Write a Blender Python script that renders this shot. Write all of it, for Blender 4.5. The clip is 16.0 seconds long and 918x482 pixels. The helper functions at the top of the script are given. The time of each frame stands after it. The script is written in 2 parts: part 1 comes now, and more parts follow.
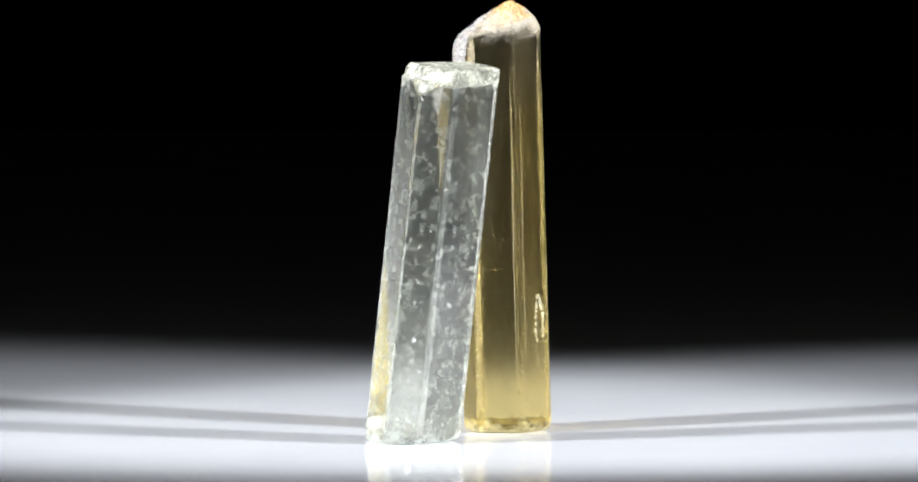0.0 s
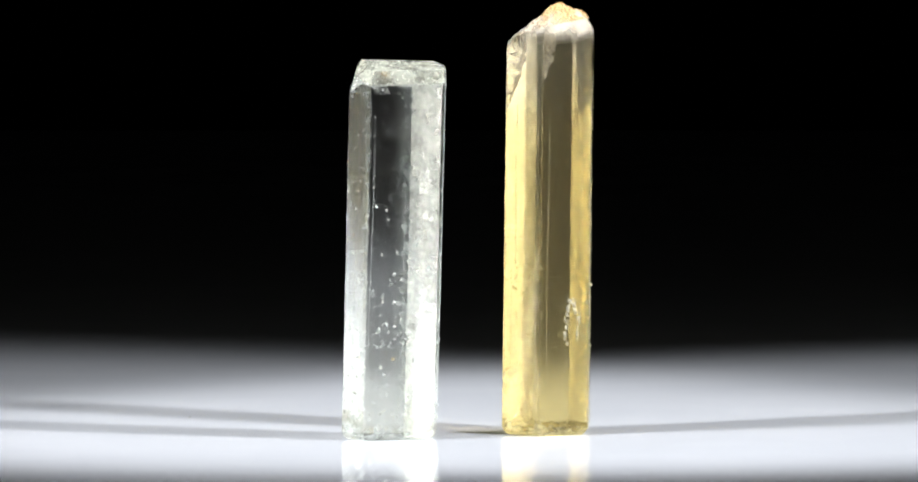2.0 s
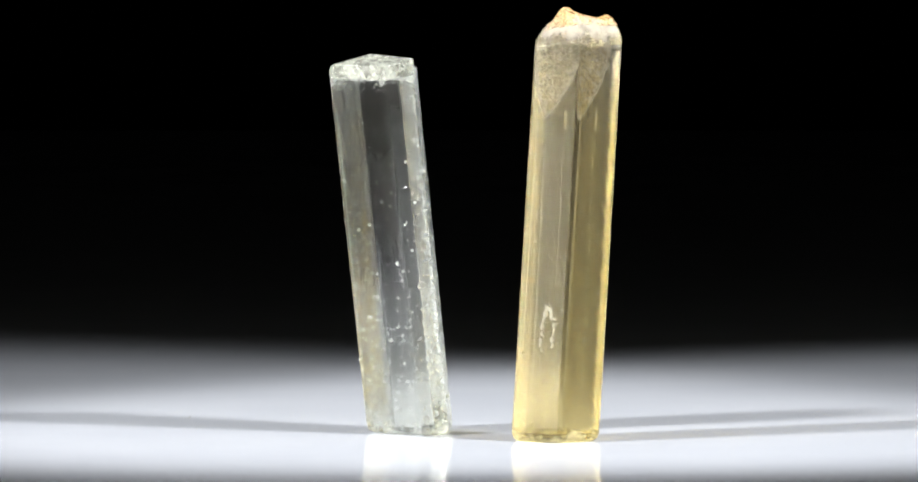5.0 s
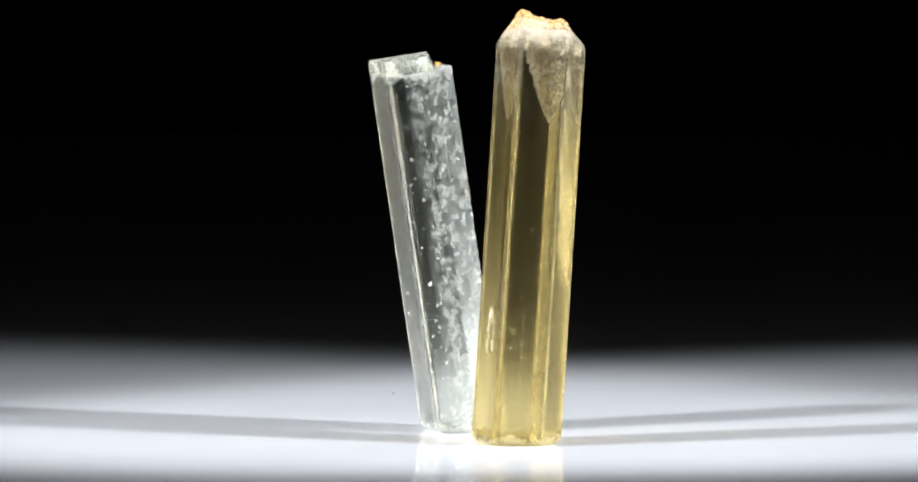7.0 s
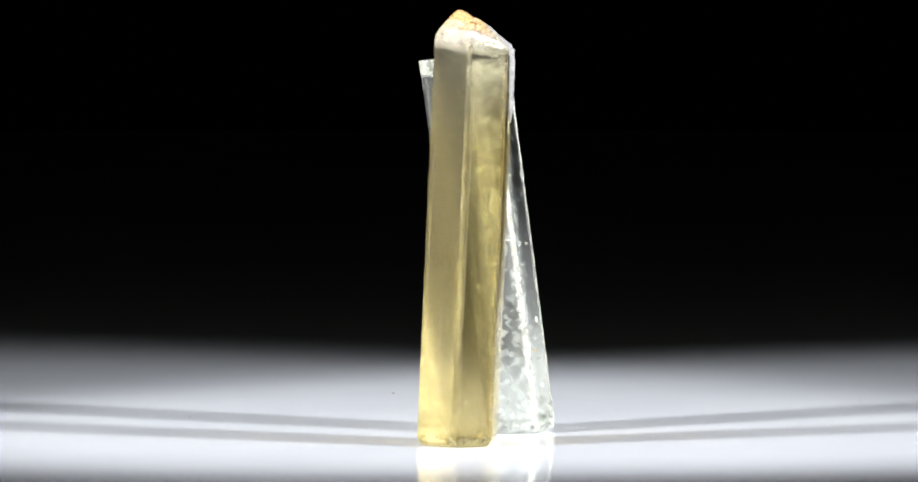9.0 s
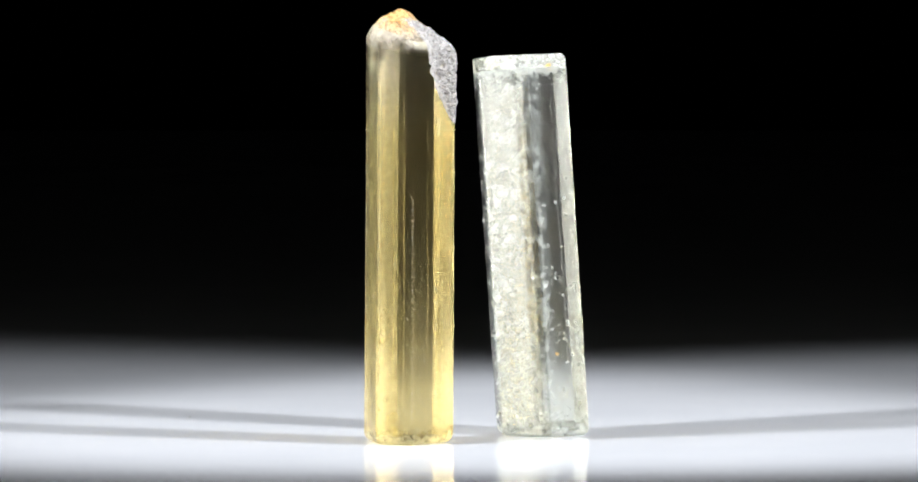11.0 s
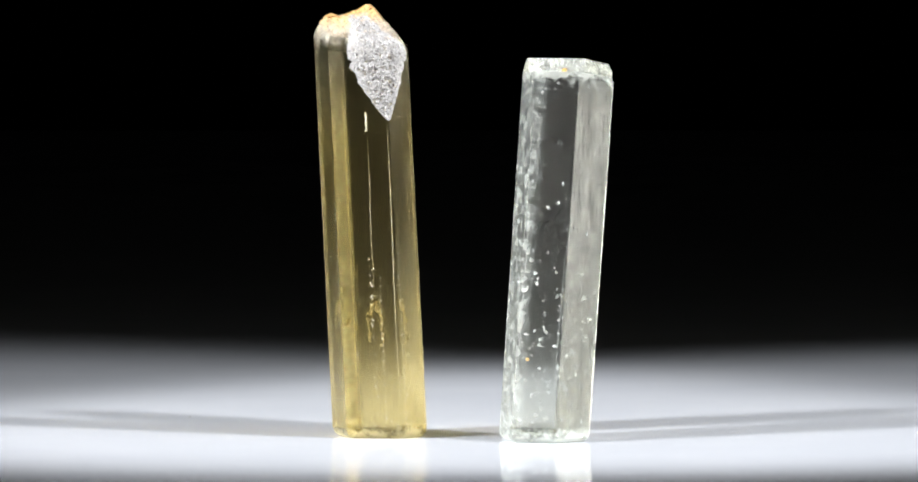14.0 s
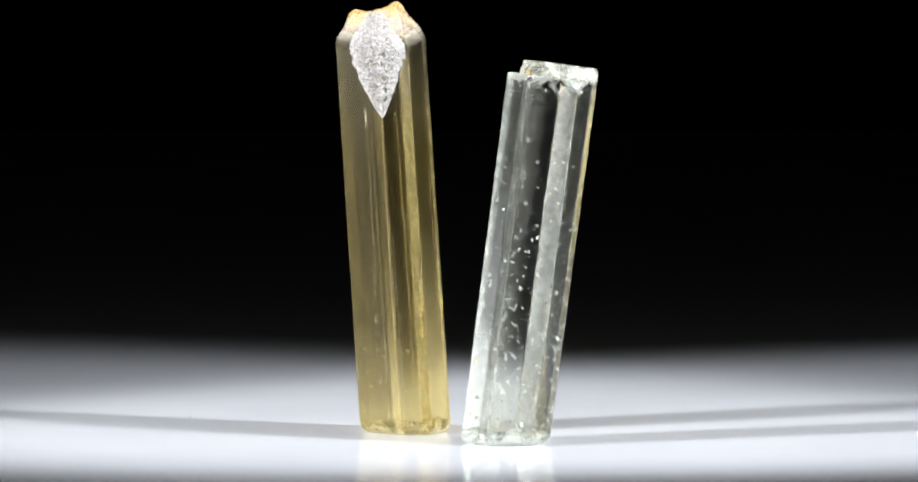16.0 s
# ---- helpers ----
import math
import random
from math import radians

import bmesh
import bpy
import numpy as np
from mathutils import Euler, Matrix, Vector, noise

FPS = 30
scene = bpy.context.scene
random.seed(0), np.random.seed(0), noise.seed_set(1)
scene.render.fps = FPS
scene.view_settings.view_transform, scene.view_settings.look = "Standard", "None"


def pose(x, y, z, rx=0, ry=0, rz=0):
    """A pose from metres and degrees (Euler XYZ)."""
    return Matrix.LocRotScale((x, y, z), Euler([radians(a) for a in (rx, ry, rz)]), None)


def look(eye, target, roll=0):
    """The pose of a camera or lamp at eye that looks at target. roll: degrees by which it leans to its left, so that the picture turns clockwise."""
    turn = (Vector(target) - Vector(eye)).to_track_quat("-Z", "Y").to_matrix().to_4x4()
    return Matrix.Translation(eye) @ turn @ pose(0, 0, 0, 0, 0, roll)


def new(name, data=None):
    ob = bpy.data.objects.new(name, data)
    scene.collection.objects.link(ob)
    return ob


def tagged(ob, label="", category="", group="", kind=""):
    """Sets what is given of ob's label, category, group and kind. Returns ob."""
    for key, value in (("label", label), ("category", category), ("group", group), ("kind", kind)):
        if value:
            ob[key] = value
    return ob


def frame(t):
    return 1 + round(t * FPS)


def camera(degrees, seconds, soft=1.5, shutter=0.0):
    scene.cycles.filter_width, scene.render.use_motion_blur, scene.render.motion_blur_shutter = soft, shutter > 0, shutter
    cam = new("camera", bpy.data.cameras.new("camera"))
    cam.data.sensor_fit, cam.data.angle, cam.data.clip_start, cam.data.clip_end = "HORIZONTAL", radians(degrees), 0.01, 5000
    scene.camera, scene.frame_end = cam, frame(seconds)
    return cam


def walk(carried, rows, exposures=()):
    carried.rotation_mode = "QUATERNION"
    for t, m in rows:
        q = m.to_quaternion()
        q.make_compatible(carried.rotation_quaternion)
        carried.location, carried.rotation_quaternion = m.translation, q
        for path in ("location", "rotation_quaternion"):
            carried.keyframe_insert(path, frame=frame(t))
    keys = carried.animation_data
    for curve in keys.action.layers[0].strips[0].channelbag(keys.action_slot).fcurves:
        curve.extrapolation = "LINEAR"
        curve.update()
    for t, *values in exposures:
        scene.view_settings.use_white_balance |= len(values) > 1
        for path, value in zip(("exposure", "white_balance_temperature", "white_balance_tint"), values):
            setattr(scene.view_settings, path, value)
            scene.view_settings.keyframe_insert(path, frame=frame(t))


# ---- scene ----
from mathutils.bvhtree import BVHTree

# One unit of the plan, in metres: the yellow crystal is about 50 mm tall.
U = 0.000068
SPIN = 18.176                    # degrees a second, clockwise seen from above
SECONDS = 16.0

# The camera stands still, 1.5 m off, and looks 3.8 degrees down.
TILT = radians(3.78)
REACH = 22683 * U
AIM = Vector((-20 * U, 0, 336 * U))
EYE = AIM + Vector((0, -math.cos(TILT) * REACH, math.sin(TILT) * REACH))
cam = camera(3.96, SECONDS, soft=1.95)
walk(cam, [(0.0, look(EYE, AIM)), (SECONDS, look(EYE, AIM))])

# ---- light: two spot lamps and two softboxes in a dark studio ----
world = bpy.data.worlds.new("studio")
scene.world = world
world.use_nodes = True
world.node_tree.nodes["Background"].inputs[0].default_value = (0.5, 0.5, 0.55, 1)
world.node_tree.nodes["Background"].inputs[1].default_value = 0.0


def spot_lamp(x, y, z, tx, ty, tz, power, cone, blend, radius, colour):
    data = bpy.data.lights.new("spot_lamp", "SPOT")
    data.energy, data.spot_size, data.spot_blend = power, radians(cone), blend
    data.shadow_soft_size, data.color = radius, colour
    ob = new("spot_lamp", data)
    ob.matrix_world = look((x * U, y * U, z * U), (tx * U, ty * U, tz * U))
    return ob


def lamp_face(x, y, z, wide, high, power, colour):
    """One upright panel of the gridded softbox that curves round each front side, from the table up."""
    data = bpy.data.lights.new("lamp_face", "AREA")
    data.shape, data.size, data.size_y, data.energy, data.color = "RECTANGLE", wide * U, high * U, power, colour
    data.spread = radians(60)
    ob = new("lamp_face", data)
    ob.matrix_world = look((x * U, y * U, z * U), (0, 0, z * U))
    return ob


def flash_panel(x, y, z, wide, high, power, colour):
    """An unseen bright area light added in front of the softbox panels."""
    data = bpy.data.lights.new("flash_panel", "AREA")
    data.shape, data.size, data.size_y, data.energy, data.color = "RECTANGLE", wide * U, high * U, power, colour
    data.spread = radians(40)
    ob = new("flash_panel", data)
    ob.matrix_world = look((x * U, y * U, z * U), (0, 0, z * U))
    return ob


COOL = (0.90, 0.94, 1.0)
WARM = (1.0, 0.985, 0.91)
spot_lamp(-3487, -1992, 3237, 203, 281, 0, 12.2, 27.4, 0.62, 0.016, COOL)
spot_lamp(3487, -1992, 3237, -64, 362, 0, 11.9, 27.6, 0.78, 0.016, COOL)
for side in (-1, 1):
    # weak wide spot added at each lamp, to lift the dark outside the beam
    spot_lamp(side * 3487, -1992, 3237, 0, 1500, 0, 0.02, 150, 1.0, 0.02, COOL)
    for turn, watts in ((96, 0.0090), (110, 0.0076), (124, 0.0050), (138, 0.0042), (151, 0.0064)):
        lamp_face(side * 4250 * math.sin(radians(turn)), 4250 * math.cos(radians(turn)), 1300, 1120, 2600, watts, WARM)
# added on the left only, so that a pale crystal face flashes white
flash_panel(-4150 * math.sin(radians(112)), 4150 * math.cos(radians(112)), 660, 1050, 1300, 0.015, WARM)
scene.view_settings.exposure = 0.0


# ---- materials ----
class Nodes:
    """Short hand for building a node material."""

    def __init__(self, name):
        self.mat = bpy.data.materials.new(name)
        self.mat.use_nodes = True
        self.tree = self.mat.node_tree
        self.tree.nodes.clear()
        self.out = self.add("ShaderNodeOutputMaterial")

    def add(self, kind, **values):
        node = self.tree.nodes.new(kind)
        for key, value in values.items():
            setattr(node, key, value)
        return node

    def put(self, node, socket, value):
        if isinstance(value, bpy.types.NodeSocket):
            self.tree.links.new(value, node.inputs[socket])
        else:
            node.inputs[socket].default_value = value
        return node

    def noise(self, vector, scale, detail=3.0, rough=0.55):
        n = self.add("ShaderNodeTexNoise")
        self.put(n, "Vector", vector), self.put(n, "Scale", scale), self.put(n, "Detail", detail), self.put(n, "Roughness", rough)
        return n.outputs["Fac"]

    def stretch(self, vector, sx, sy, sz):
        n = self.add("ShaderNodeMapping")
        self.put(n, "Vector", vector), self.put(n, "Scale", (sx, sy, sz))
        return n.outputs["Vector"]

    def ramp(self, value, a, b, low=0.0, high=1.0):
        n = self.add("ShaderNodeMapRange", interpolation_type="SMOOTHSTEP")
        self.put(n, "Value", value), self.put(n, "From Min", a), self.put(n, "From Max", b), self.put(n, "To Min", low), self.put(n, "To Max", high)
        return n.outputs["Result"]

    def math(self, op, a, b=0.0):
        n = self.add("ShaderNodeMath", operation=op, use_clamp=False)
        self.put(n, 0, a), self.put(n, 1, b)
        return n.outputs[0]

    def mix(self, fac, a, b):
        n = self.add("ShaderNodeMix", data_type="RGBA")
        self.put(n, "Factor", fac)
        self.put(n, 6, a), self.put(n, 7, b)
        return n.outputs[2]

    def shade(self, fac, a, b):
        n = self.add("ShaderNodeMixShader")
        self.put(n, 0, fac), self.put(n, 1, a), self.put(n, 2, b)
        return n.outputs[0]

    def bump(self, height, strength, distance):
        n = self.add("ShaderNodeBump")
        self.put(n, "Height", height), self.put(n, "Strength", strength), self.put(n, "Distance", distance)
        return n.outputs["Normal"]

    def principled(self, **values):
        n = self.add("ShaderNodeBsdfPrincipled")
        for key, value in values.items():
            self.put(n, key.replace("_", " "), value)
        return n

    def done(self, surface):
        self.tree.links.new(surface, self.out.inputs["Surface"])
        return self.mat


def acrylic():
    n = Nodes("white_acrylic")
    at = n.add("ShaderNodeTexCoord").outputs["Object"]
    smear = n.noise(at, 30.0, 4.0)
    fine = n.noise(at, 900.0, 2.0)
    colour = n.mix(n.ramp(smear, 0.3, 0.7), (0.80, 0.80, 0.82, 1), (0.74, 0.745, 0.77, 1))
    rough = n.ramp(smear, 0.3, 0.7, 0.03, 0.06)
    return n.done(n.principled(Base_Color=colour, Roughness=rough, IOR=1.49, Normal=n.bump(fine, 0.02, 0.0001)).outputs[0])


def dark_cloth(name, low, high):
    n = Nodes(name)
    at = n.add("ShaderNodeTexCoord").outputs["Object"]
    colour = n.mix(n.noise(at, 400.0), (low, low, low * 1.1, 1), (high, high, high * 1.1, 1))
    return n.done(n.principled(Base_Color=colour, Roughness=1.0, Specular_IOR_Level=0.0).outputs[0])


def crystal_glass(name, clear, tint, dim, milk, polish, haze, mottle, cloud_low, cloud_high, frost_from, frost_to, fade_from, fade_to, rim, gleam, wave, opaque, cloudy=None):
    """Beryl: clear glass with a cloudy, faintly scattering body and a frosted rim at the top."""
    n = Nodes(name)
    at = n.add("ShaderNodeTexCoord").outputs["Object"]
    xyz = n.add("ShaderNodeSeparateXYZ")
    n.put(xyz, 0, at)
    height = n.math("DIVIDE", xyz.outputs["Z"], U)
    wisp = n.noise(n.stretch(at, 1.0, 1.0, 0.5), 850.0, 6.0, 0.70)
    broad = n.noise(at, 75.0, 3.0)
    striae = n.noise(n.stretch(at, 1.0, 1.0, 0.012), 2600.0, 3.0, 0.6)
    pits = n.noise(at, 2400.0, 2.0, 0.5)
    colour = n.mix(n.ramp(n.math("ADD", height, n.math("MULTIPLY", broad, 160.0)), fade_from, fade_to), tint, clear)
    colour = n.mix(n.ramp(wisp, 0.42, 0.75, 0.0, mottle), colour, n.mix(0.5, colour, dim))
    relief = n.math("MULTIPLY", striae, 0.6)
    wavy = n.noise(n.stretch(at, 1.0, 1.0, 0.25), 420.0, 1.5, 0.5)
    normal = n.bump(wavy, wave, 0.0004)
    fine = n.bump(relief, 0.16, 0.00006)
    n.put(fine.node, "Normal", normal)
    normal = fine
    glass = n.principled(Base_Color=colour, Roughness=n.ramp(pits, 0.35, 0.75, polish, polish * 2.5), IOR=1.575, Transmission_Weight=1.0, Specular_Tint=gleam, Normal=normal)
    see = n.add("ShaderNodeBsdfTransparent")
    n.put(see, 0, colour)
    hazy = n.principled(Base_Color=colour, Roughness=0.42, IOR=1.575, Transmission_Weight=1.0, Specular_Tint=gleam, Normal=normal)
    thick = n.math("MULTIPLY", n.ramp(wisp, 0.36, 0.78, haze * (1 - mottle), haze * (1 + mottle)), n.ramp(height, 40.0, 520.0, 1.5, 0.5))
    body = n.shade(thick, glass.outputs[0], hazy.outputs[0])
    body = n.shade(0.13, body, see.outputs[0])
    scatter = n.add("ShaderNodeBsdfDiffuse")
    through_it = n.add("ShaderNodeBsdfTranslucent")
    n.put(scatter, 0, milk), n.put(through_it, 0, milk)
    cloud = n.shade(0.55, scatter.outputs[0], through_it.outputs[0])
    veil = n.math("MULTIPLY", n.ramp(n.noise(n.stretch(at, 1.0, 1.0, 0.8), 1300.0, 6.0, 0.72), 0.46, 0.70), n.ramp(n.noise(at, 190.0, 4.0, 0.6), 0.38, 0.62, 0.12, 1.0))
    veil = n.math("MULTIPLY", n.math("MULTIPLY", veil, veil), n.ramp(height, 90.0, 430.0, 1.8, 0.4))
    amount = n.math("ADD", n.ramp(veil, 0.0, 1.0, cloud_low, cloud_high), n.ramp(height, 20.0, 260.0, 0.014, 0.0))
    if cloudy:
        way = n.add("ShaderNodeVectorMath", operation="DOT_PRODUCT")
        n.put(way, 0, at), n.put(way, 1, (cloudy[0] / U, cloudy[1] / U, cloudy[2] / U))
        side = n.math("MULTIPLY", n.ramp(way.outputs["Value"], cloudy[3], cloudy[4]), n.ramp(n.noise(at, 820.0, 9.0, 0.72), 0.37, 0.67, 0.015, cloudy[5]))
        amount = n.math("ADD", amount, side)
    body = n.shade(amount, body, cloud)
    edge = n.math("ADD", height, n.math("MULTIPLY", n.noise(at, 700.0, 4.0, 0.6), 70.0))
    frost = n.principled(Base_Color=rim, Roughness=0.45, Transmission_Weight=0.35, IOR=1.4, Normal=n.bump(n.noise(at, 2600.0, 4.0, 0.65), 0.7, 0.0002))
    body = n.shade(n.ramp(edge, frost_from + 35, frost_to + 35, 0.0, opaque), body, frost.outputs[0])
    # milky scatter mixed in at the foot brightens an edge that refracts dark
    milky_foot = n.principled(Base_Color=milk, Roughness=0.4, Transmission_Weight=0.55, IOR=1.5, Normal=n.bump(n.noise(at, 2200.0, 4.0, 0.6), 0.5, 0.0001))
    return n.done(n.shade(n.ramp(edge, 38.0, 58.0, 0.6, 0.0), body, milky_foot.outputs[0]))


def rough_crust(name, base, stain, stain_from, stain_to, clear, clean=None):
    """Broken, sugary surface with an iron stain towards the top."""
    n = Nodes(name)
    at = n.add("ShaderNodeTexCoord").outputs["Object"]
    xyz = n.add("ShaderNodeSeparateXYZ")
    n.put(xyz, 0, at)
    height = n.math("DIVIDE", xyz.outputs["Z"], U)
    grain = n.noise(at, 2200.0, 4.0, 0.65)
    patch = n.noise(at, 230.0, 2.0)
    where = n.ramp(n.math("ADD", height, n.math("MULTIPLY", patch, 60.0)), stain_from + 30, stain_to + 30)
    if clean:
        way = n.add("ShaderNodeVectorMath", operation="DOT_PRODUCT")
        n.put(way, 0, at), n.put(way, 1, (clean[0] / U, clean[1] / U, 0.0))
        where = n.math("MULTIPLY", where, n.ramp(n.math("ADD", way.outputs["Value"], n.math("MULTIPLY", patch, 20.0)), clean[2], clean[3], 1.0, 0.1))
    colour = n.mix(where, n.mix(grain, base, (base[0] * 0.75, base[1] * 0.75, base[2] * 0.78, 1)), stain)
    skin = n.principled(Base_Color=colour, Roughness=n.ramp(grain, 0.3, 0.7, 0.12, 0.55), Transmission_Weight=clear, IOR=1.5, Normal=n.bump(grain, 0.7, 0.0002))
    return n.done(skin.outputs[0])


def frosted_glass(name, colour, tint, thin, dense):
    """Etched, sugary glass: part clear, part white scatter in patches."""
    n = Nodes(name)
    at = n.add("ShaderNodeTexCoord").outputs["Object"]
    grain = n.noise(at, 1800.0, 5.0, 0.65)
    patch = n.noise(at, 520.0, 4.0, 0.6)
    normal = n.bump(grain, 0.6, 0.00015)
    glass = n.principled(Base_Color=tint, Roughness=n.ramp(grain, 0.3, 0.7, 0.08, 0.35), IOR=1.575, Transmission_Weight=1.0, Normal=normal)
    white = n.principled(Base_Color=colour, Roughness=0.4, Transmission_Weight=0.25, IOR=1.5, Normal=normal)
    return n.done(n.shade(n.ramp(patch, 0.36, 0.62, thin, dense), glass.outputs[0], white.outputs[0]))


def chip_material(name, colour, clear=0.25):
    n = Nodes(name)
    at = n.add("ShaderNodeTexCoord").outputs["Object"]
    tone = n.mix(n.noise(at, 900.0), colour, (colour[0] * 0.7, colour[1] * 0.7, colour[2] * 0.7, 1))
    return n.done(n.principled(Base_Color=tone, Roughness=0.16, Transmission_Weight=clear, IOR=1.5).outputs[0])


ACRYLIC = acrylic()
VELVET = dark_cloth("black_velvet", 0.012, 0.03)
BACKDROP = dark_cloth("dark_grey_backdrop", 0.08, 0.12)
PALE_GLASS = crystal_glass("pale_beryl", (0.97, 0.98, 0.935, 1), (0.955, 0.965, 0.865, 1), (0.66, 0.72, 0.68, 1), (0.82, 0.85, 0.79, 1), 0.01, 0.012, 0.85,
                           0.002, 0.42, 606, 618, 100, 420, (0.78, 0.79, 0.70, 1), (0.8, 0.8, 0.8, 1), 0.045, 0.3, (0.05, 1.0, 0.095, 40, 62, 0.42))
YELLOW_GLASS = crystal_glass("golden_beryl", (0.93, 0.90, 0.82, 1), (0.905, 0.75, 0.335, 1), (0.72, 0.60, 0.30, 1), (0.80, 0.69, 0.32, 1), 0.06, 0.09, 0.6,
                             0.010, 0.22, 668, 712, 540, 880, (0.80, 0.70, 0.56, 1), (0.5, 0.46, 0.34, 1), 0.06, 0.55)
PALE_CRUST = rough_crust("pale_broken_rim", (0.74, 0.75, 0.68, 1), (0.74, 0.75, 0.68, 1), 900, 950, 0.55)
YELLOW_CRUST = rough_crust("stained_tip", (0.64, 0.54, 0.42, 1), (0.76, 0.48, 0.20, 1), 680, 732, 0.5, (-0.96, -0.28, 16, 44))
FRACTURE = rough_crust("frosted_fracture", (0.58, 0.55, 0.52, 1), (0.58, 0.55, 0.52, 1), 900, 950, 0.45)
CROWN = frosted_glass("frosted_crown", (0.62, 0.62, 0.51, 1), (0.97, 0.975, 0.93, 1), 0.08, 0.6)
PALE_CHIP = chip_material("white_chip", (0.84, 0.86, 0.82, 1), 0.42)
YELLOW_CHIP = chip_material("cream_chip", (0.84, 0.78, 0.58, 1), 0.45)
CLEAR_CHIP = chip_material("glassy_chip", (0.93, 0.95, 0.90, 1), 0.55)
IRON_CHIP = chip_material("iron_stain", (0.72, 0.45, 0.13, 1))
DARK_CHIP = chip_material("brown_speck", (0.18, 0.12, 0.05, 1))


# ---- mesh helpers ----
def mesh_object(name, bm, material, parent=None, label="", smooth=False):
    data = bpy.data.meshes.new(name)
    bm.to_mesh(data)
    bm.free()
    for m in (material if isinstance(material, (list, tuple)) else [material]):
        data.materials.append(m)
    for p in data.polygons:
        p.use_smooth = smooth
    ob = new(name, data)
    if parent:
        ob.parent = parent
    return tagged(ob, label) if label else ob


def part(name, bm, material, parent, label="", smooth=False):
    return mesh_object(name, bm, material, parent, label, smooth)


def box(bm, x0, x1, y0, y1, z0, z1):
    r = bmesh.ops.create_cube(bm, size=1.0)
    for v in r["verts"]:
        v.co = Vector((x0 + (v.co.x + 0.5) * (x1 - x0), y0 + (v.co.y + 0.5) * (y1 - y0), z0 + (v.co.z + 0.5) * (z1 - z0)))


# ---- the studio ----
def studio():
    bm = bmesh.new()
    box(bm, -0.55, 0.55, -0.42, 0.62, -0.006, 0.0)
    bmesh.ops.bevel(bm, geom=bm.edges[:], offset=0.001, segments=2, affect="EDGES")
    tagged(mesh_object("floor", bm, ACRYLIC), "glossy white acrylic sheet under two spot lamps", "floor", kind="structure")
    bm = bmesh.new()
    box(bm, -2.0, 2.0, -2.4, 1.6, -0.05, -0.008)
    tagged(mesh_object("ground", bm, VELVET), "black cloth covered table under the acrylic", "table top", kind="structure")
    for name, b in (("wall_north", (-2.0, 2.0, 1.6, 1.65, -0.05, 2.0)), ("wall_south", (-2.0, 2.0, -2.45, -2.4, -0.05, 2.0)),
                    ("wall_east", (2.0, 2.05, -2.4, 1.6, -0.05, 2.0)), ("wall_west", (-2.05, -2.0, -2.4, 1.6, -0.05, 2.0)),
                    ("ceiling", (-2.0, 2.0, -2.4, 1.6, 2.0, 2.05))):
        bm = bmesh.new()
        box(bm, *b)
        tagged(mesh_object(name, bm, BACKDROP), "plain matt dark studio backdrop without light", "backdrop", kind="structure")


studio()


# ---- crystals ----
class Prism:
    """A tapering six-sided crystal: its corners round the axis, the axis' lean and the taper, in plan units."""

    def __init__(self, corners, lean, taper):
        self.corners, self.lean, self.taper = [Vector(c) for c in corners], Vector(lean), taper

    def axis(self, z):
        return Vector((self.lean.x * z, self.lean.y * z, z))

    def corner(self, i, z):
        c = self.corners[i % len(self.corners)] * (1 + self.taper * z / 700)
        return self.axis(z) + Vector((c.x, c.y, 0))

    def on_face(self, i, f, z, out=0.0):
        a, b = self.corner(i, z), self.corner(i + 1, z)
        e = (b - a).normalized()
        return a.lerp(b, f) + Vector((e.y, -e.x, 0)) * out * self.turn()

    def turn(self):
        a, b = self.corners[0], self.corners[1]
        return 1.0 if a.x * b.y - a.y * b.x > 0 else -1.0

    def support(self, way, z):
        return max(self.corner(i, z).xy.dot(Vector(way)) for i in range(len(self.corners)))

    def solid(self, top):
        bm = bmesh.new()
        k = len(self.corners)
        low = [bm.verts.new(self.corner(i, 0)) for i in range(k)]
        high = [bm.verts.new(self.corner(i, top)) for i in range(k)]
        bm.faces.new(low), bm.faces.new(high)
        for i in range(k):
            bm.faces.new((low[i], low[(i + 1) % k], high[(i + 1) % k], high[i]))
        bmesh.ops.recalc_face_normals(bm, faces=bm.faces[:])
        return bm


def cut(bm, co, no, mark):
    """Take away what lies beyond a plane and close the cut with a face of material slot mark."""
    r = bmesh.ops.bisect_plane(bm, geom=bm.verts[:] + bm.edges[:] + bm.faces[:], plane_co=co, plane_no=no, clear_outer=True, dist=1e-4)
    edges = [e for e in r["geom_cut"] if isinstance(e, bmesh.types.BMEdge)]
    if len(edges) > 2:
        made = bmesh.ops.contextual_create(bm, geom=edges)["faces"]
        for f in made:
            f.material_index = mark
        bmesh.ops.recalc_face_normals(bm, faces=bm.faces[:])


def soften(bm, low, rest):
    base = [e for e in bm.edges if all(v.co.z < 0.5 for v in e.verts)]
    bmesh.ops.bevel(bm, geom=base, offset=low, segments=3, affect="EDGES", profile=0.5, clamp_overlap=True)
    edges = [e for e in bm.edges if len(e.link_faces) == 2 and e.calc_face_angle(0.0) > radians(25) and min(v.co.z for v in e.verts) > 0.5 and e.calc_length() > 6]
    bmesh.ops.bevel(bm, geom=edges, offset=rest, segments=2, affect="EDGES", profile=0.5, clamp_overlap=True)


def scaled(bm):
    bmesh.ops.scale(bm, vec=(U, U, U), verts=bm.verts[:])
    return bm


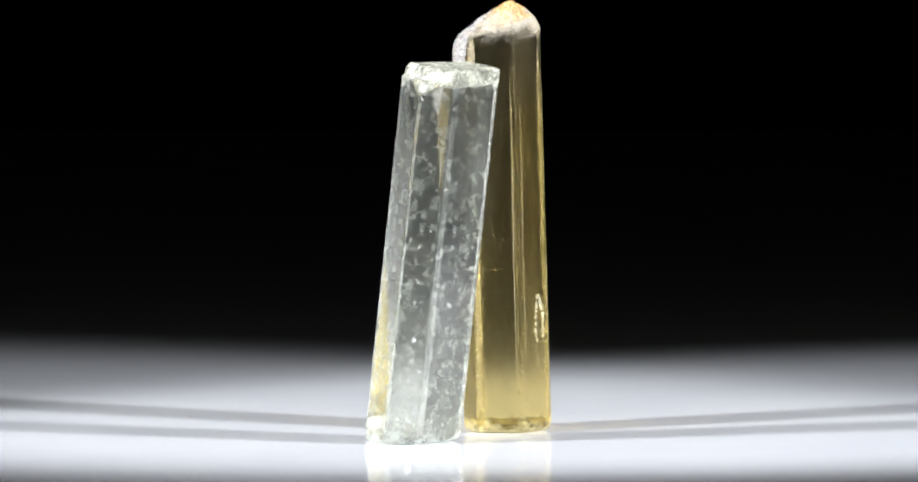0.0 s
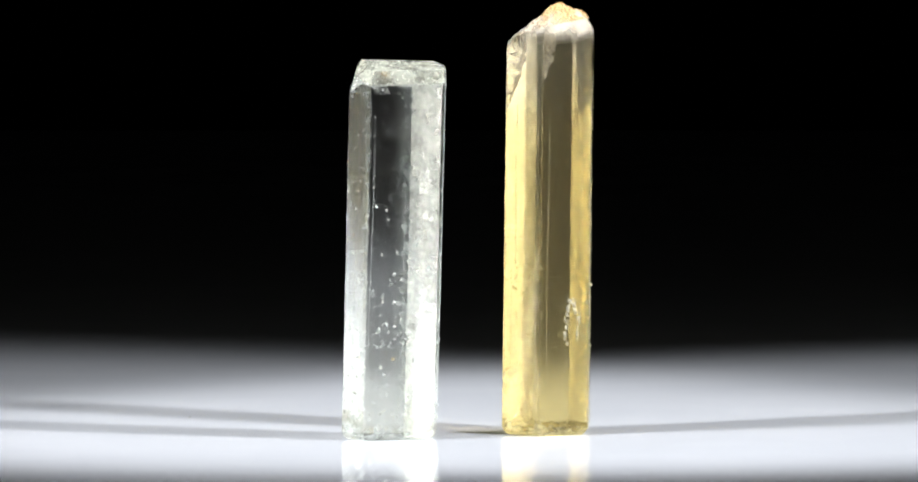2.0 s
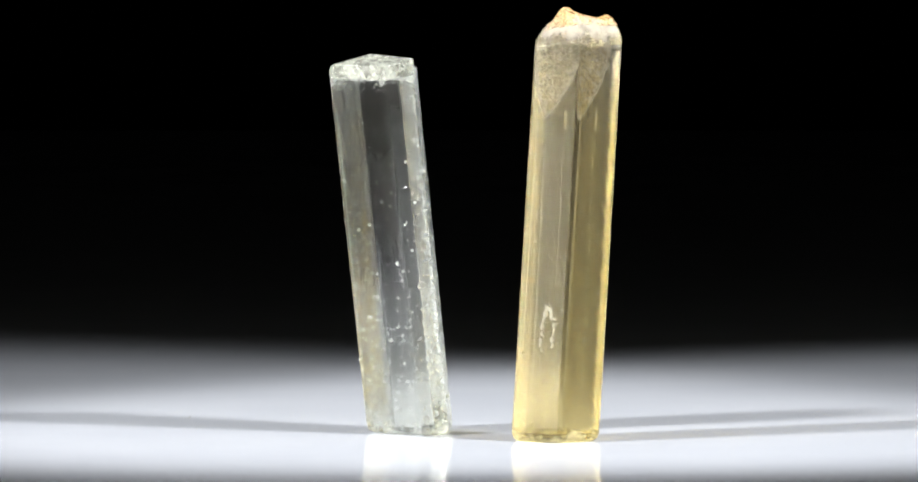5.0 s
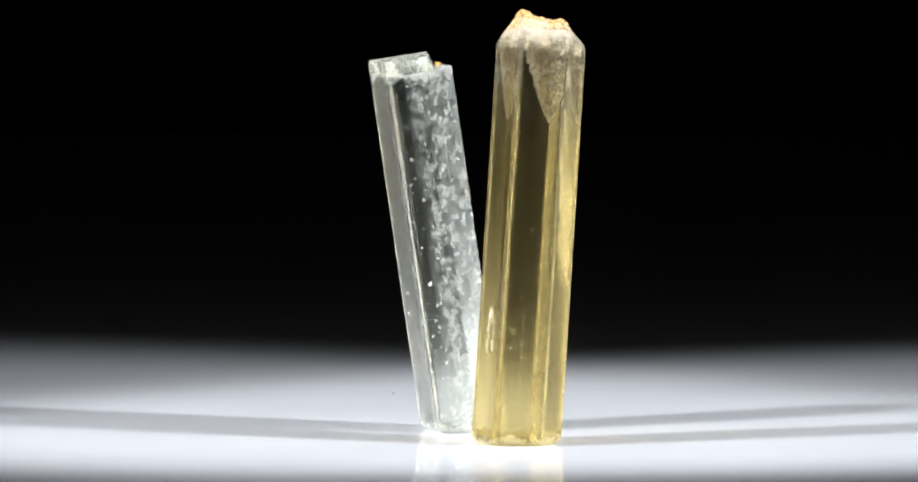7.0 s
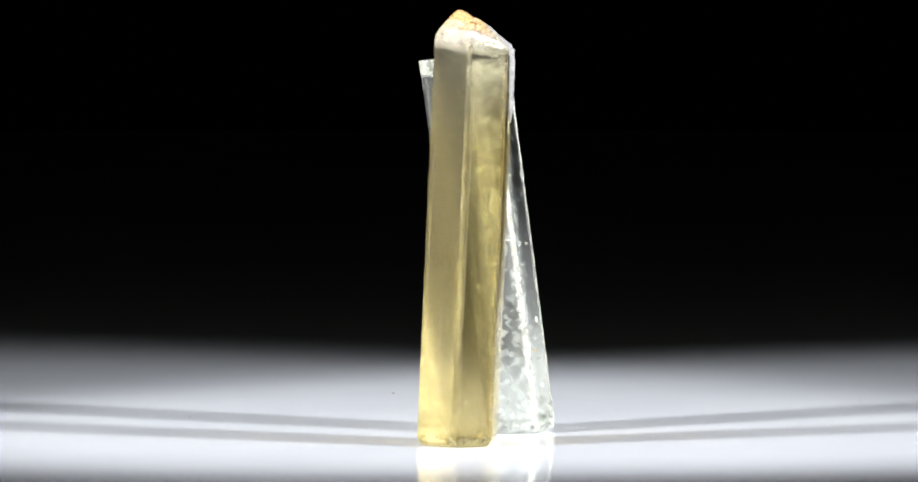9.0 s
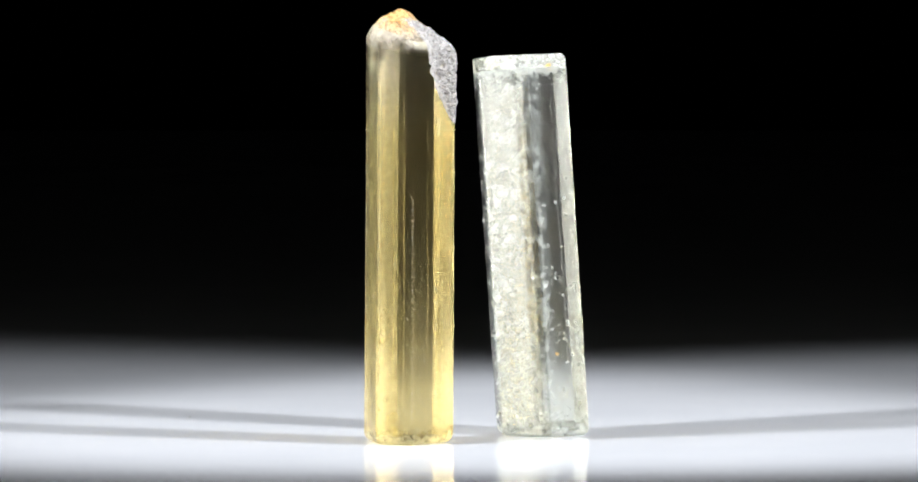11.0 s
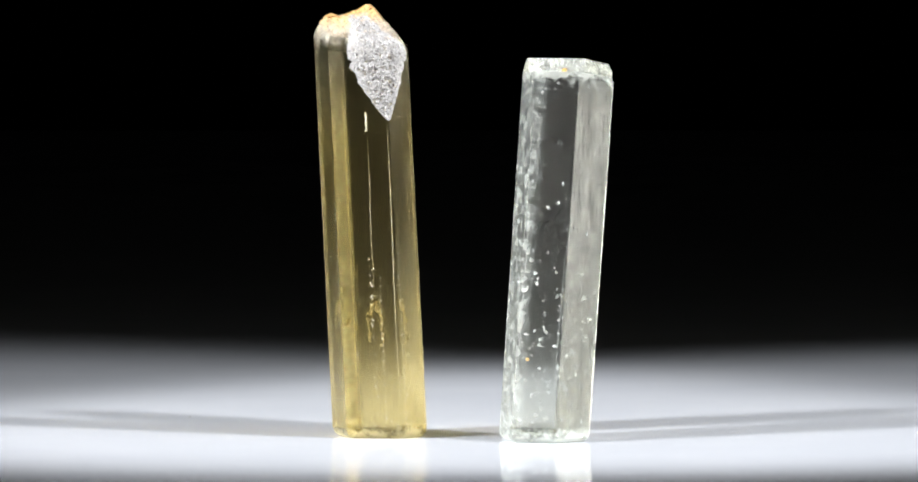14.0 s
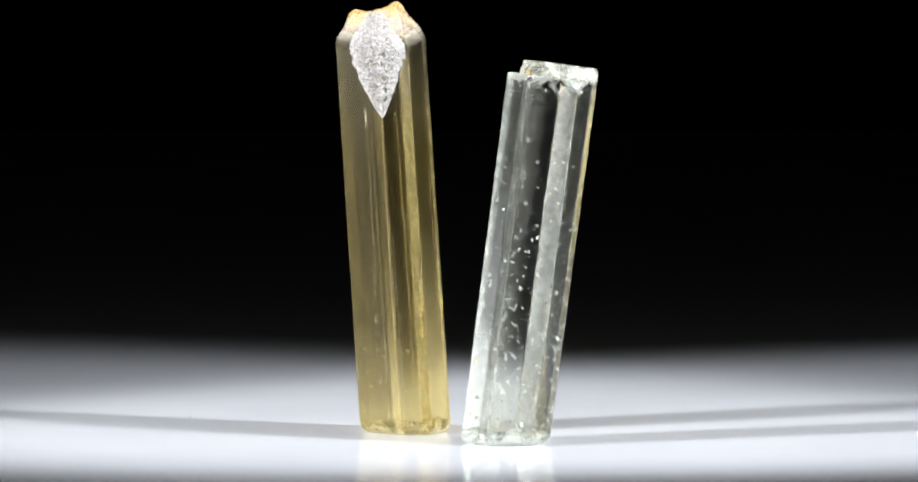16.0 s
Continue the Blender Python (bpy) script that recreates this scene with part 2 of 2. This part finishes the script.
def crust(bm, mark, step, rough, lift, seed, thick, lumps=()):
    """A rough skin over the faces of one material slot."""
    skin = bmesh.new()
    for f in bm.faces:
        if f.material_index == mark:
            skin.faces.new([skin.verts.new(v.co) for v in f.verts])
    bmesh.ops.remove_doubles(skin, verts=skin.verts[:], dist=0.05)
    bmesh.ops.triangulate(skin, faces=skin.faces[:])
    for _ in range(9):
        long = [e for e in skin.edges if e.calc_length() > step]
        if not long:
            break
        bmesh.ops.subdivide_edges(skin, edges=long, cuts=1)
        bmesh.ops.triangulate(skin, faces=[f for f in skin.faces if len(f.verts) > 3])
    skin.normal_update()
    moves = []
    for v in skin.verts:
        p = v.co * 0.06 + Vector((seed, 0, 0))
        n = noise.noise(p) * 1.0 + noise.noise(p * 2.7) * 0.7 + noise.noise(p * 6.1) * 0.6
        rise = sum(high * math.exp(-((v.co - at).xy.length / wide) ** 2) for at, high, wide in lumps)
        moves.append(v.normal * (lift + rough * n) + Vector((0, 0, rise)))
    for v, m in zip(skin.verts, moves):
        v.co += m
    bmesh.ops.solidify(skin, geom=skin.faces[:], thickness=thick)
    return skin


def fracture(prism, corner, z0, rims, tree, crest):
    """A sugary broken patch, pointed below, that wraps round one corner of a prism and runs over its shoulder to the crest."""
    bm = bmesh.new()
    rows, cols = 120, 64
    before = (prism.corner(corner, 0) - prism.corner(corner - 1, 0)).length
    after = (prism.corner(corner + 1, 0) - prism.corner(corner, 0)).length
    grid = []
    for i in range(rows + 1):
        g = i / 78
        ragged = 1 + 0.14 * noise.noise(Vector((g * 9, 1.7, 0))) + 0.1 * noise.noise(Vector((g * 23, 4.1, 0)))
        low = min(1, g)
        left, right = 1 + 44 * min(1, low * 1.25) ** 0.85 * ragged, 1 + 64 * min(1, low * 1.45) ** 0.8 * ragged
        line = []
        for k in range(cols + 1):
            s = -left + (left + right) * k / cols
            top = rims[1] + (rims[0] - rims[1]) * -s / before if s < 0 else rims[1] + (rims[2] - rims[1]) * s / after
            z = z0 + (top - z0) * low
            if s < 0:
                p = prism.on_face(corner - 1, 1 + s / before, z)
            else:
                p = prism.on_face(corner, s / after, z)
            if g > 1:
                p = p.lerp(crest, 0.9 * (g - 1) / (rows / 78 - 1))
            p, normal, _, _ = tree.find_nearest(p)
            w = p * 0.085
            lump = noise.noise(w) * 1.0 + noise.noise(w * 2.3) * 1.1 + noise.noise(w * 4.6) * 1.3 + noise.noise(w * 8.3) * 1.0
            edge = min(1.0, 4.0 * min(k, cols - k) / cols, 6.0 * g, (rows - i) / 12)
            out = 0.3 + edge * (1.6 + 2.4 * lump)
            line.append((bm.verts.new(p + normal * out), bm.verts.new(p + normal * (out - 1.2))))
        grid.append(line)
    for a, b in zip(grid, grid[1:]):
        for k in range(cols):
            bm.faces.new((a[k][0], a[k + 1][0], b[k + 1][0], b[k][0]))
            bm.faces.new((b[k][1], b[k + 1][1], a[k + 1][1], a[k][1]))
        for k in (0, cols):
            bm.faces.new((a[k][0], b[k][0], b[k][1], a[k][1]))
    for row in (grid[0], grid[-1]):
        for c, d in zip(row, row[1:]):
            bm.faces.new((c[0], d[0], d[1], c[1]))
    bmesh.ops.recalc_face_normals(bm, faces=bm.faces[:])
    return bm


def shard(bm, at, size, rng, flat=1.0, tall=1.0):
    """A small angular chip."""
    r = bmesh.ops.create_icosphere(bm, subdivisions=1, radius=1.0)
    turn = Euler([rng.uniform(0, 6.28) for _ in range(3)]).to_matrix()
    for v in r["verts"]:
        k = rng.uniform(0.3, 1.2)
        c = turn @ Vector((v.co.x * k, v.co.y * k * flat, v.co.z * k))
        v.co = at + Vector((c.x, c.y, c.z * tall)) * size


def streak(bm, prism, face, f, z0, z1, wide, bend=0.0):
    """A thin raised line that runs up a face."""
    rings = []
    for k in range(9):
        z = z0 + (z1 - z0) * k / 8
        g = f + bend * math.sin(k * 0.7)
        a = prism.on_face(face, g, z, -0.5)
        e = (prism.on_face(face, g + 0.05, z) - prism.on_face(face, g, z)).normalized()
        w = wide * (0.35 + 0.65 * math.sin(math.pi * (k + 0.5) / 9))
        rings.append([bm.verts.new(p) for p in (a - e * w, prism.on_face(face, g, z, 0.5 * w), a + e * w)])
    for r, q in zip(rings, rings[1:]):
        for k in range(3):
            bm.faces.new((r[k], r[(k + 1) % 3], q[(k + 1) % 3], q[k]))
    bm.faces.new(rings[0]), bm.faces.new(rings[-1][::-1])


def yellow_crystal():
    corners = [(80, 8), (33, -70), (-48, -67), (-71, -21), (-34, 72), (33, 79)]
    rims = [702, 688, 674, 672, 680, 695]
    prism = Prism(corners, (-0.0273, 0.058), -0.0117)
    thing = tagged(new("crystal"), "golden yellow beryl crystal with stained tip standing on white acrylic", "crystal", "pair of beryl crystals")
    bm = prism.solid(790)
    peaks = [prism.axis(739) + Vector((28, -21, 0)), prism.axis(725) + Vector((17, 52, 0))]
    for i in range(6):
        a, b = prism.corner(i, rims[i]), prism.corner(i + 1, rims[(i + 1) % 6])
        best = None
        for p, other in (peaks, peaks[::-1]):
            no = (b - a).cross(p - a).normalized()
            no = no if no.z > 0 else -no
            if best is None or (other - a).dot(no) < best[0]:
                best = ((other - a).dot(no), no)
        cut(bm, a, best[1], 1)
    ridge = peaks[1] - peaks[0]
    flat = ridge.cross(Vector((-ridge.y, ridge.x, 0))).normalized()
    cut(bm, peaks[0] - Vector((0, 0, 9)), flat if flat.z > 0 else -flat, 1)
    shoulder = [e for e in bm.edges if sorted(f.material_index for f in e.link_faces) == [0, 1]]
    bmesh.ops.bevel(bm, geom=shoulder, offset=15.0, segments=5, affect="EDGES", profile=0.5, clamp_overlap=True)
    soften(bm, 16.0, 1.6)
    tip = scaled(crust(bm, 1, 2.6, 2.6, 0.2, 3.1, 1.5, [(peaks[0], 9.0, 17.0), (peaks[1], 9.0, 15.0)]))
    broken = scaled(fracture(prism, 3, 546, rims[2:5], BVHTree.FromBMesh(bm), peaks[0].lerp(peaks[1], 0.5)))
    for f in bm.faces:
        f.material_index = 0
    part("body", scaled(bm), YELLOW_GLASS, thing, "translucent golden beryl with fine upright striae")
    part("tip", tip, YELLOW_CRUST, thing, "frosted white tip with orange iron stain")
    part("fracture", broken, FRACTURE, thing, "sparkling white broken corner")
    rng = random.Random(5)
    bm = bmesh.new()
    for i in range(6):
        for _ in range(34):
            z = rng.uniform(15, 640) if rng.random() < 0.4 else rng.uniform(15, 330)
            if i == 3 and z > 520:
                continue
            shard(bm, prism.on_face(i, rng.uniform(0.0, 0.03), z, -0.9), rng.uniform(0.4, 1.3), rng, tall=rng.uniform(0.7, 2.2))
        for _ in range(110):
            shard(bm, prism.on_face(i, rng.uniform(0.03, 0.97), 12 + 630 * rng.random() ** 1.3, -0.3), 0.3 + 1.8 * rng.random() ** 4, rng, flat=0.5, tall=1.3)
    for face, f, z0, z1 in ((0, 0.05, 25, 300), (1, 0.95, 40, 330), (3, 0.30, 20, 280), (4, 0.06, 30, 420), (5, 0.5, 60, 240), (2, 0.9, 20, 340)):
        z = z0
        while z < z1:
            shard(bm, prism.on_face(face, f + rng.uniform(-0.012, 0.012), z, -0.2), rng.uniform(0.8, 1.7), rng, tall=1.5)
            z += rng.uniform(5, 11)
    for turn in range(-40, 215, 5):
        a = radians(turn)
        z = 184 + 44 * math.sin(a) + rng.uniform(-4, 4)
        shard(bm, prism.on_face(0, 0.36 + 0.13 * math.cos(a) + rng.uniform(-0.025, 0.025), z, -0.3), rng.uniform(1.6, 4.2), rng, flat=0.35, tall=1.7)
    for _ in range(7):
        shard(bm, prism.on_face(0, 0.40 + rng.uniform(-0.08, 0.08), 232 + rng.uniform(-3, 3), -0.3), rng.uniform(2.5, 4.5), rng, flat=0.5, tall=0.7)
    for _ in range(90):
        shard(bm, prism.on_face(0, 0.34 + rng.uniform(-0.16, 0.16), rng.uniform(110, 230), -0.3), rng.uniform(0.4, 1.2), rng, tall=1.5)
    streak(bm, prism, 3, 0.40, 528, 560, 1.8)
    streak(bm, prism, 3, 0.40, 260, 520, 0.5, 0.01)
    streak(bm, prism, 3, 0.05, 60, 540, 0.7, 0.01)
    streak(bm, prism, 0, 0.86, 120, 560, 0.6, 0.01)
    streak(bm, prism, 1, 0.12, 60, 600, 0.6, 0.01)
    streak(bm, prism, 5, 0.9, 80, 600, 0.6, 0.01)
    streak(bm, prism, 4, 0.93, 60, 620, 0.6, 0.01)
    for _ in range(4):
        shard(bm, prism.on_face(3, 0.42 + rng.uniform(-0.01, 0.01), rng.uniform(526, 560), -0.3), 1.2, rng, tall=2.0)
    for _ in range(40):
        shard(bm, prism.on_face(3, 0.45 + rng.uniform(-0.03, 0.03), rng.uniform(60, 330), -0.3), rng.uniform(0.5, 1.8), rng, tall=1.4)
    tagged(part("surface_chip", scaled(bm), YELLOW_CHIP, thing, "tiny cream chips along the edges"), kind="stuff")
    bm = bmesh.new()
    for _ in range(70):
        i, f = rng.randrange(6), rng.random()
        z = rims[i] + (rims[(i + 1) % 6] - rims[i]) * f - 26 * rng.random() ** 2.2
        shard(bm, prism.on_face(i, f, z, -0.6), rng.uniform(0.6, 1.7), rng, flat=0.5)
    tagged(part("tip_crumb", scaled(bm), YELLOW_CRUST, thing, "white crumbs under the tip"), kind="stuff")
    bm = bmesh.new()
    for _ in range(6):
        i = rng.randrange(6)
        shard(bm, prism.on_face(i, rng.uniform(0.0, 1.0), rng.uniform(7, 12), -3.6), rng.uniform(1.2, 3.6), rng, flat=0.7, tall=0.8)
    tagged(part("iron_stain", scaled(bm), IRON_CHIP, thing, "orange iron stain round the foot"), kind="stuff")
    bm = bmesh.new()
    for _ in range(26):
        i = rng.randrange(6)
        shard(bm, prism.on_face(i, rng.uniform(0.0, 1.0), rng.uniform(9, 40), -0.4), rng.uniform(0.6, 1.7), rng)
    tagged(part("brown_speck", scaled(bm), DARK_CHIP, thing, "brown specks near the foot"), kind="stuff")
    return thing, (59.6, 140.5)


def pale_crystal():
    corners = [(86, 16), (10, -80), (-46, -68), (-77, 3), (-31, 67), (59, 62)]
    prism = Prism(corners, (0.1048, -0.0998), 0.017)
    thing = tagged(new("crystal"), "pale clear beryl crystal with frosted rim leaning over white acrylic", "crystal", "pair of beryl crystals")
    bm = prism.solid(760)
    along = Vector((0.1048, -0.0998, 1)).normalized()
    crown = prism.solid(760)
    cut(bm, prism.axis(621), along, 1)
    cut(crown, prism.axis(645), along, 3)
    cut(crown, prism.axis(621.3), -along, 3)
    for way, z, rise, inset in (((-0.55, -0.835), 597, 0.70, 0), ((0.55, 0.835), 624, 0.6, 0), ((-0.6, 0.8), 621, 0.5, 30)):
        way = Vector(way).normalized()
        reach = prism.support(way, z) - inset
        for each in ((crown,) if inset else (crown, bm)):
            cut(each, Vector((way.x * reach, way.y * reach, z)), Vector((way.x, way.y, rise)).normalized(), 1)
    soften(bm, 14.0, 1.8)
    soften(crown, 1.0, 2.6)
    rim = scaled(crust(bm, 1, 3.5, 2.0, -0.6, 5.7, 1.2))
    for f in bm.faces[:] + crown.faces[:]:
        f.material_index = 0
    part("crown", scaled(crown), CROWN, thing, "frosted cream-white stepped crown with a flat top")
    part("body", scaled(bm), PALE_GLASS, thing, "clear greenish-white beryl with milky veils")
    part("rim", rim, PALE_CRUST, thing, "frosted white broken rim")
    rng = random.Random(9)
    bm = bmesh.new()
    for i in range(6):
        for _ in range(26):
            shard(bm, prism.on_face(i, rng.uniform(0.0, 0.03), rng.uniform(12, 600), -0.9), rng.uniform(0.5, 1.6), rng, tall=rng.uniform(0.7, 2.4))
        for _ in range(150):
            shard(bm, prism.on_face(i, rng.uniform(0.03, 0.97), 12 + 580 * rng.random() ** 1.4, -0.3), 0.3 + 2.2 * rng.random() ** 4, rng, flat=0.35, tall=rng.uniform(0.6, 1.8))
    for face, f, z0, z1, w in ((0, 0.95, 40, 560, 0.4), (3, 0.06, 80, 320, 0.5), (3, 0.93, 40, 430, 0.5),
                              (5, 0.1, 40, 560, 0.4), (4, 0.5, 430, 520, 0.5)):
        streak(bm, prism, face, f, z0, z1, w, 0.015)
    tagged(part("surface_chip", scaled(bm), PALE_CHIP, thing, "small white chips along the edges"), kind="stuff")
    bm = bmesh.new()
    for i in (0, 1, 2, 3, 3, 4, 5, 5):
        for _ in range(34):
            shard(bm, prism.on_face(i, rng.uniform(0.06, 0.94), 20 + 460 * rng.random() ** 1.4, -0.6), 1.0 + 4.4 * rng.random() ** 1.8, rng, flat=0.35, tall=rng.uniform(0.6, 1.5))
    tagged(part("glassy_pit", scaled(bm), CLEAR_CHIP, thing, "glassy pits and bubbles on the faces"), kind="stuff")
    bm = bmesh.new()
    for _ in range(60):
        i = rng.randrange(6)
        shard(bm, prism.on_face(i, rng.uniform(0.05, 0.95), 606 + rng.uniform(-14, 6), -0.6), rng.uniform(0.8, 3.0), rng, flat=0.5)
    tagged(part("rim_chip", scaled(bm), PALE_CHIP, thing, "white chips along the rim"), kind="stuff")
    bm = bmesh.new()
    for _ in range(36):
        i, z = rng.randrange(6), rng.uniform(1.6, 13.0)
        inset = 14 - math.sqrt(196 - (14 - z) ** 2)
        shard(bm, prism.on_face(i, rng.uniform(0.05, 0.95), z, -inset - 0.2), rng.uniform(0.6, 1.9), rng, flat=0.6, tall=0.6)
    tagged(part("foot_chip", scaled(bm), YELLOW_CHIP, thing, "cream chips round the rounded foot"), kind="stuff")
    for at, size in ((Vector((-52, 22, 0)) + prism.axis(629), 7.0), (prism.on_face(3, 0.72, 142, -0.3), 3.6)):
        bm = bmesh.new()
        shard(bm, at, size, rng)
        part("iron_stain", scaled(bm), IRON_CHIP, thing, "small orange iron stain")
    return thing, (-104.5, -99.1)


YELLOW, YELLOW_FOOT = yellow_crystal()
PALE, PALE_FOOT = pale_crystal()


# ---- dust on the sheet ----
def dust(x, y, size, seed):
    rng = random.Random(seed)
    bm = bmesh.new()
    shard(bm, Vector((0, 0, 0)), 1.0, rng, flat=0.7, tall=0.6)
    low = min(v.co.z for v in bm.verts)
    for v in bm.verts:
        v.co = (v.co - Vector((0, 0, low))) * size * U
    ob = tagged(mesh_object("dust_speck", bm, DARK_CHIP), "tiny dark dust speck lying on white acrylic", "dust", "dust specks")
    ob.location = (x * U, y * U, 0)


for seed, (x, y, size) in enumerate(((-213, 224, 1.8), (-489, 418, 2.0), (-137, 952, 3.0))):
    dust(x, y, size, seed)


# ---- what moves: both crystals turn together about one upright axis ----
def turning(foot):
    rows = []
    for i in range(33):
        t = i * 0.5
        m = Matrix.Rotation(radians(-SPIN * t), 4, "Z") @ Matrix.Translation((foot[0] * U, foot[1] * U, -0.2 * U))
        rows.append((t, m))
    return rows


def motions():
    walk(YELLOW, turning(YELLOW_FOOT))
    walk(PALE, turning(PALE_FOOT))


motions()
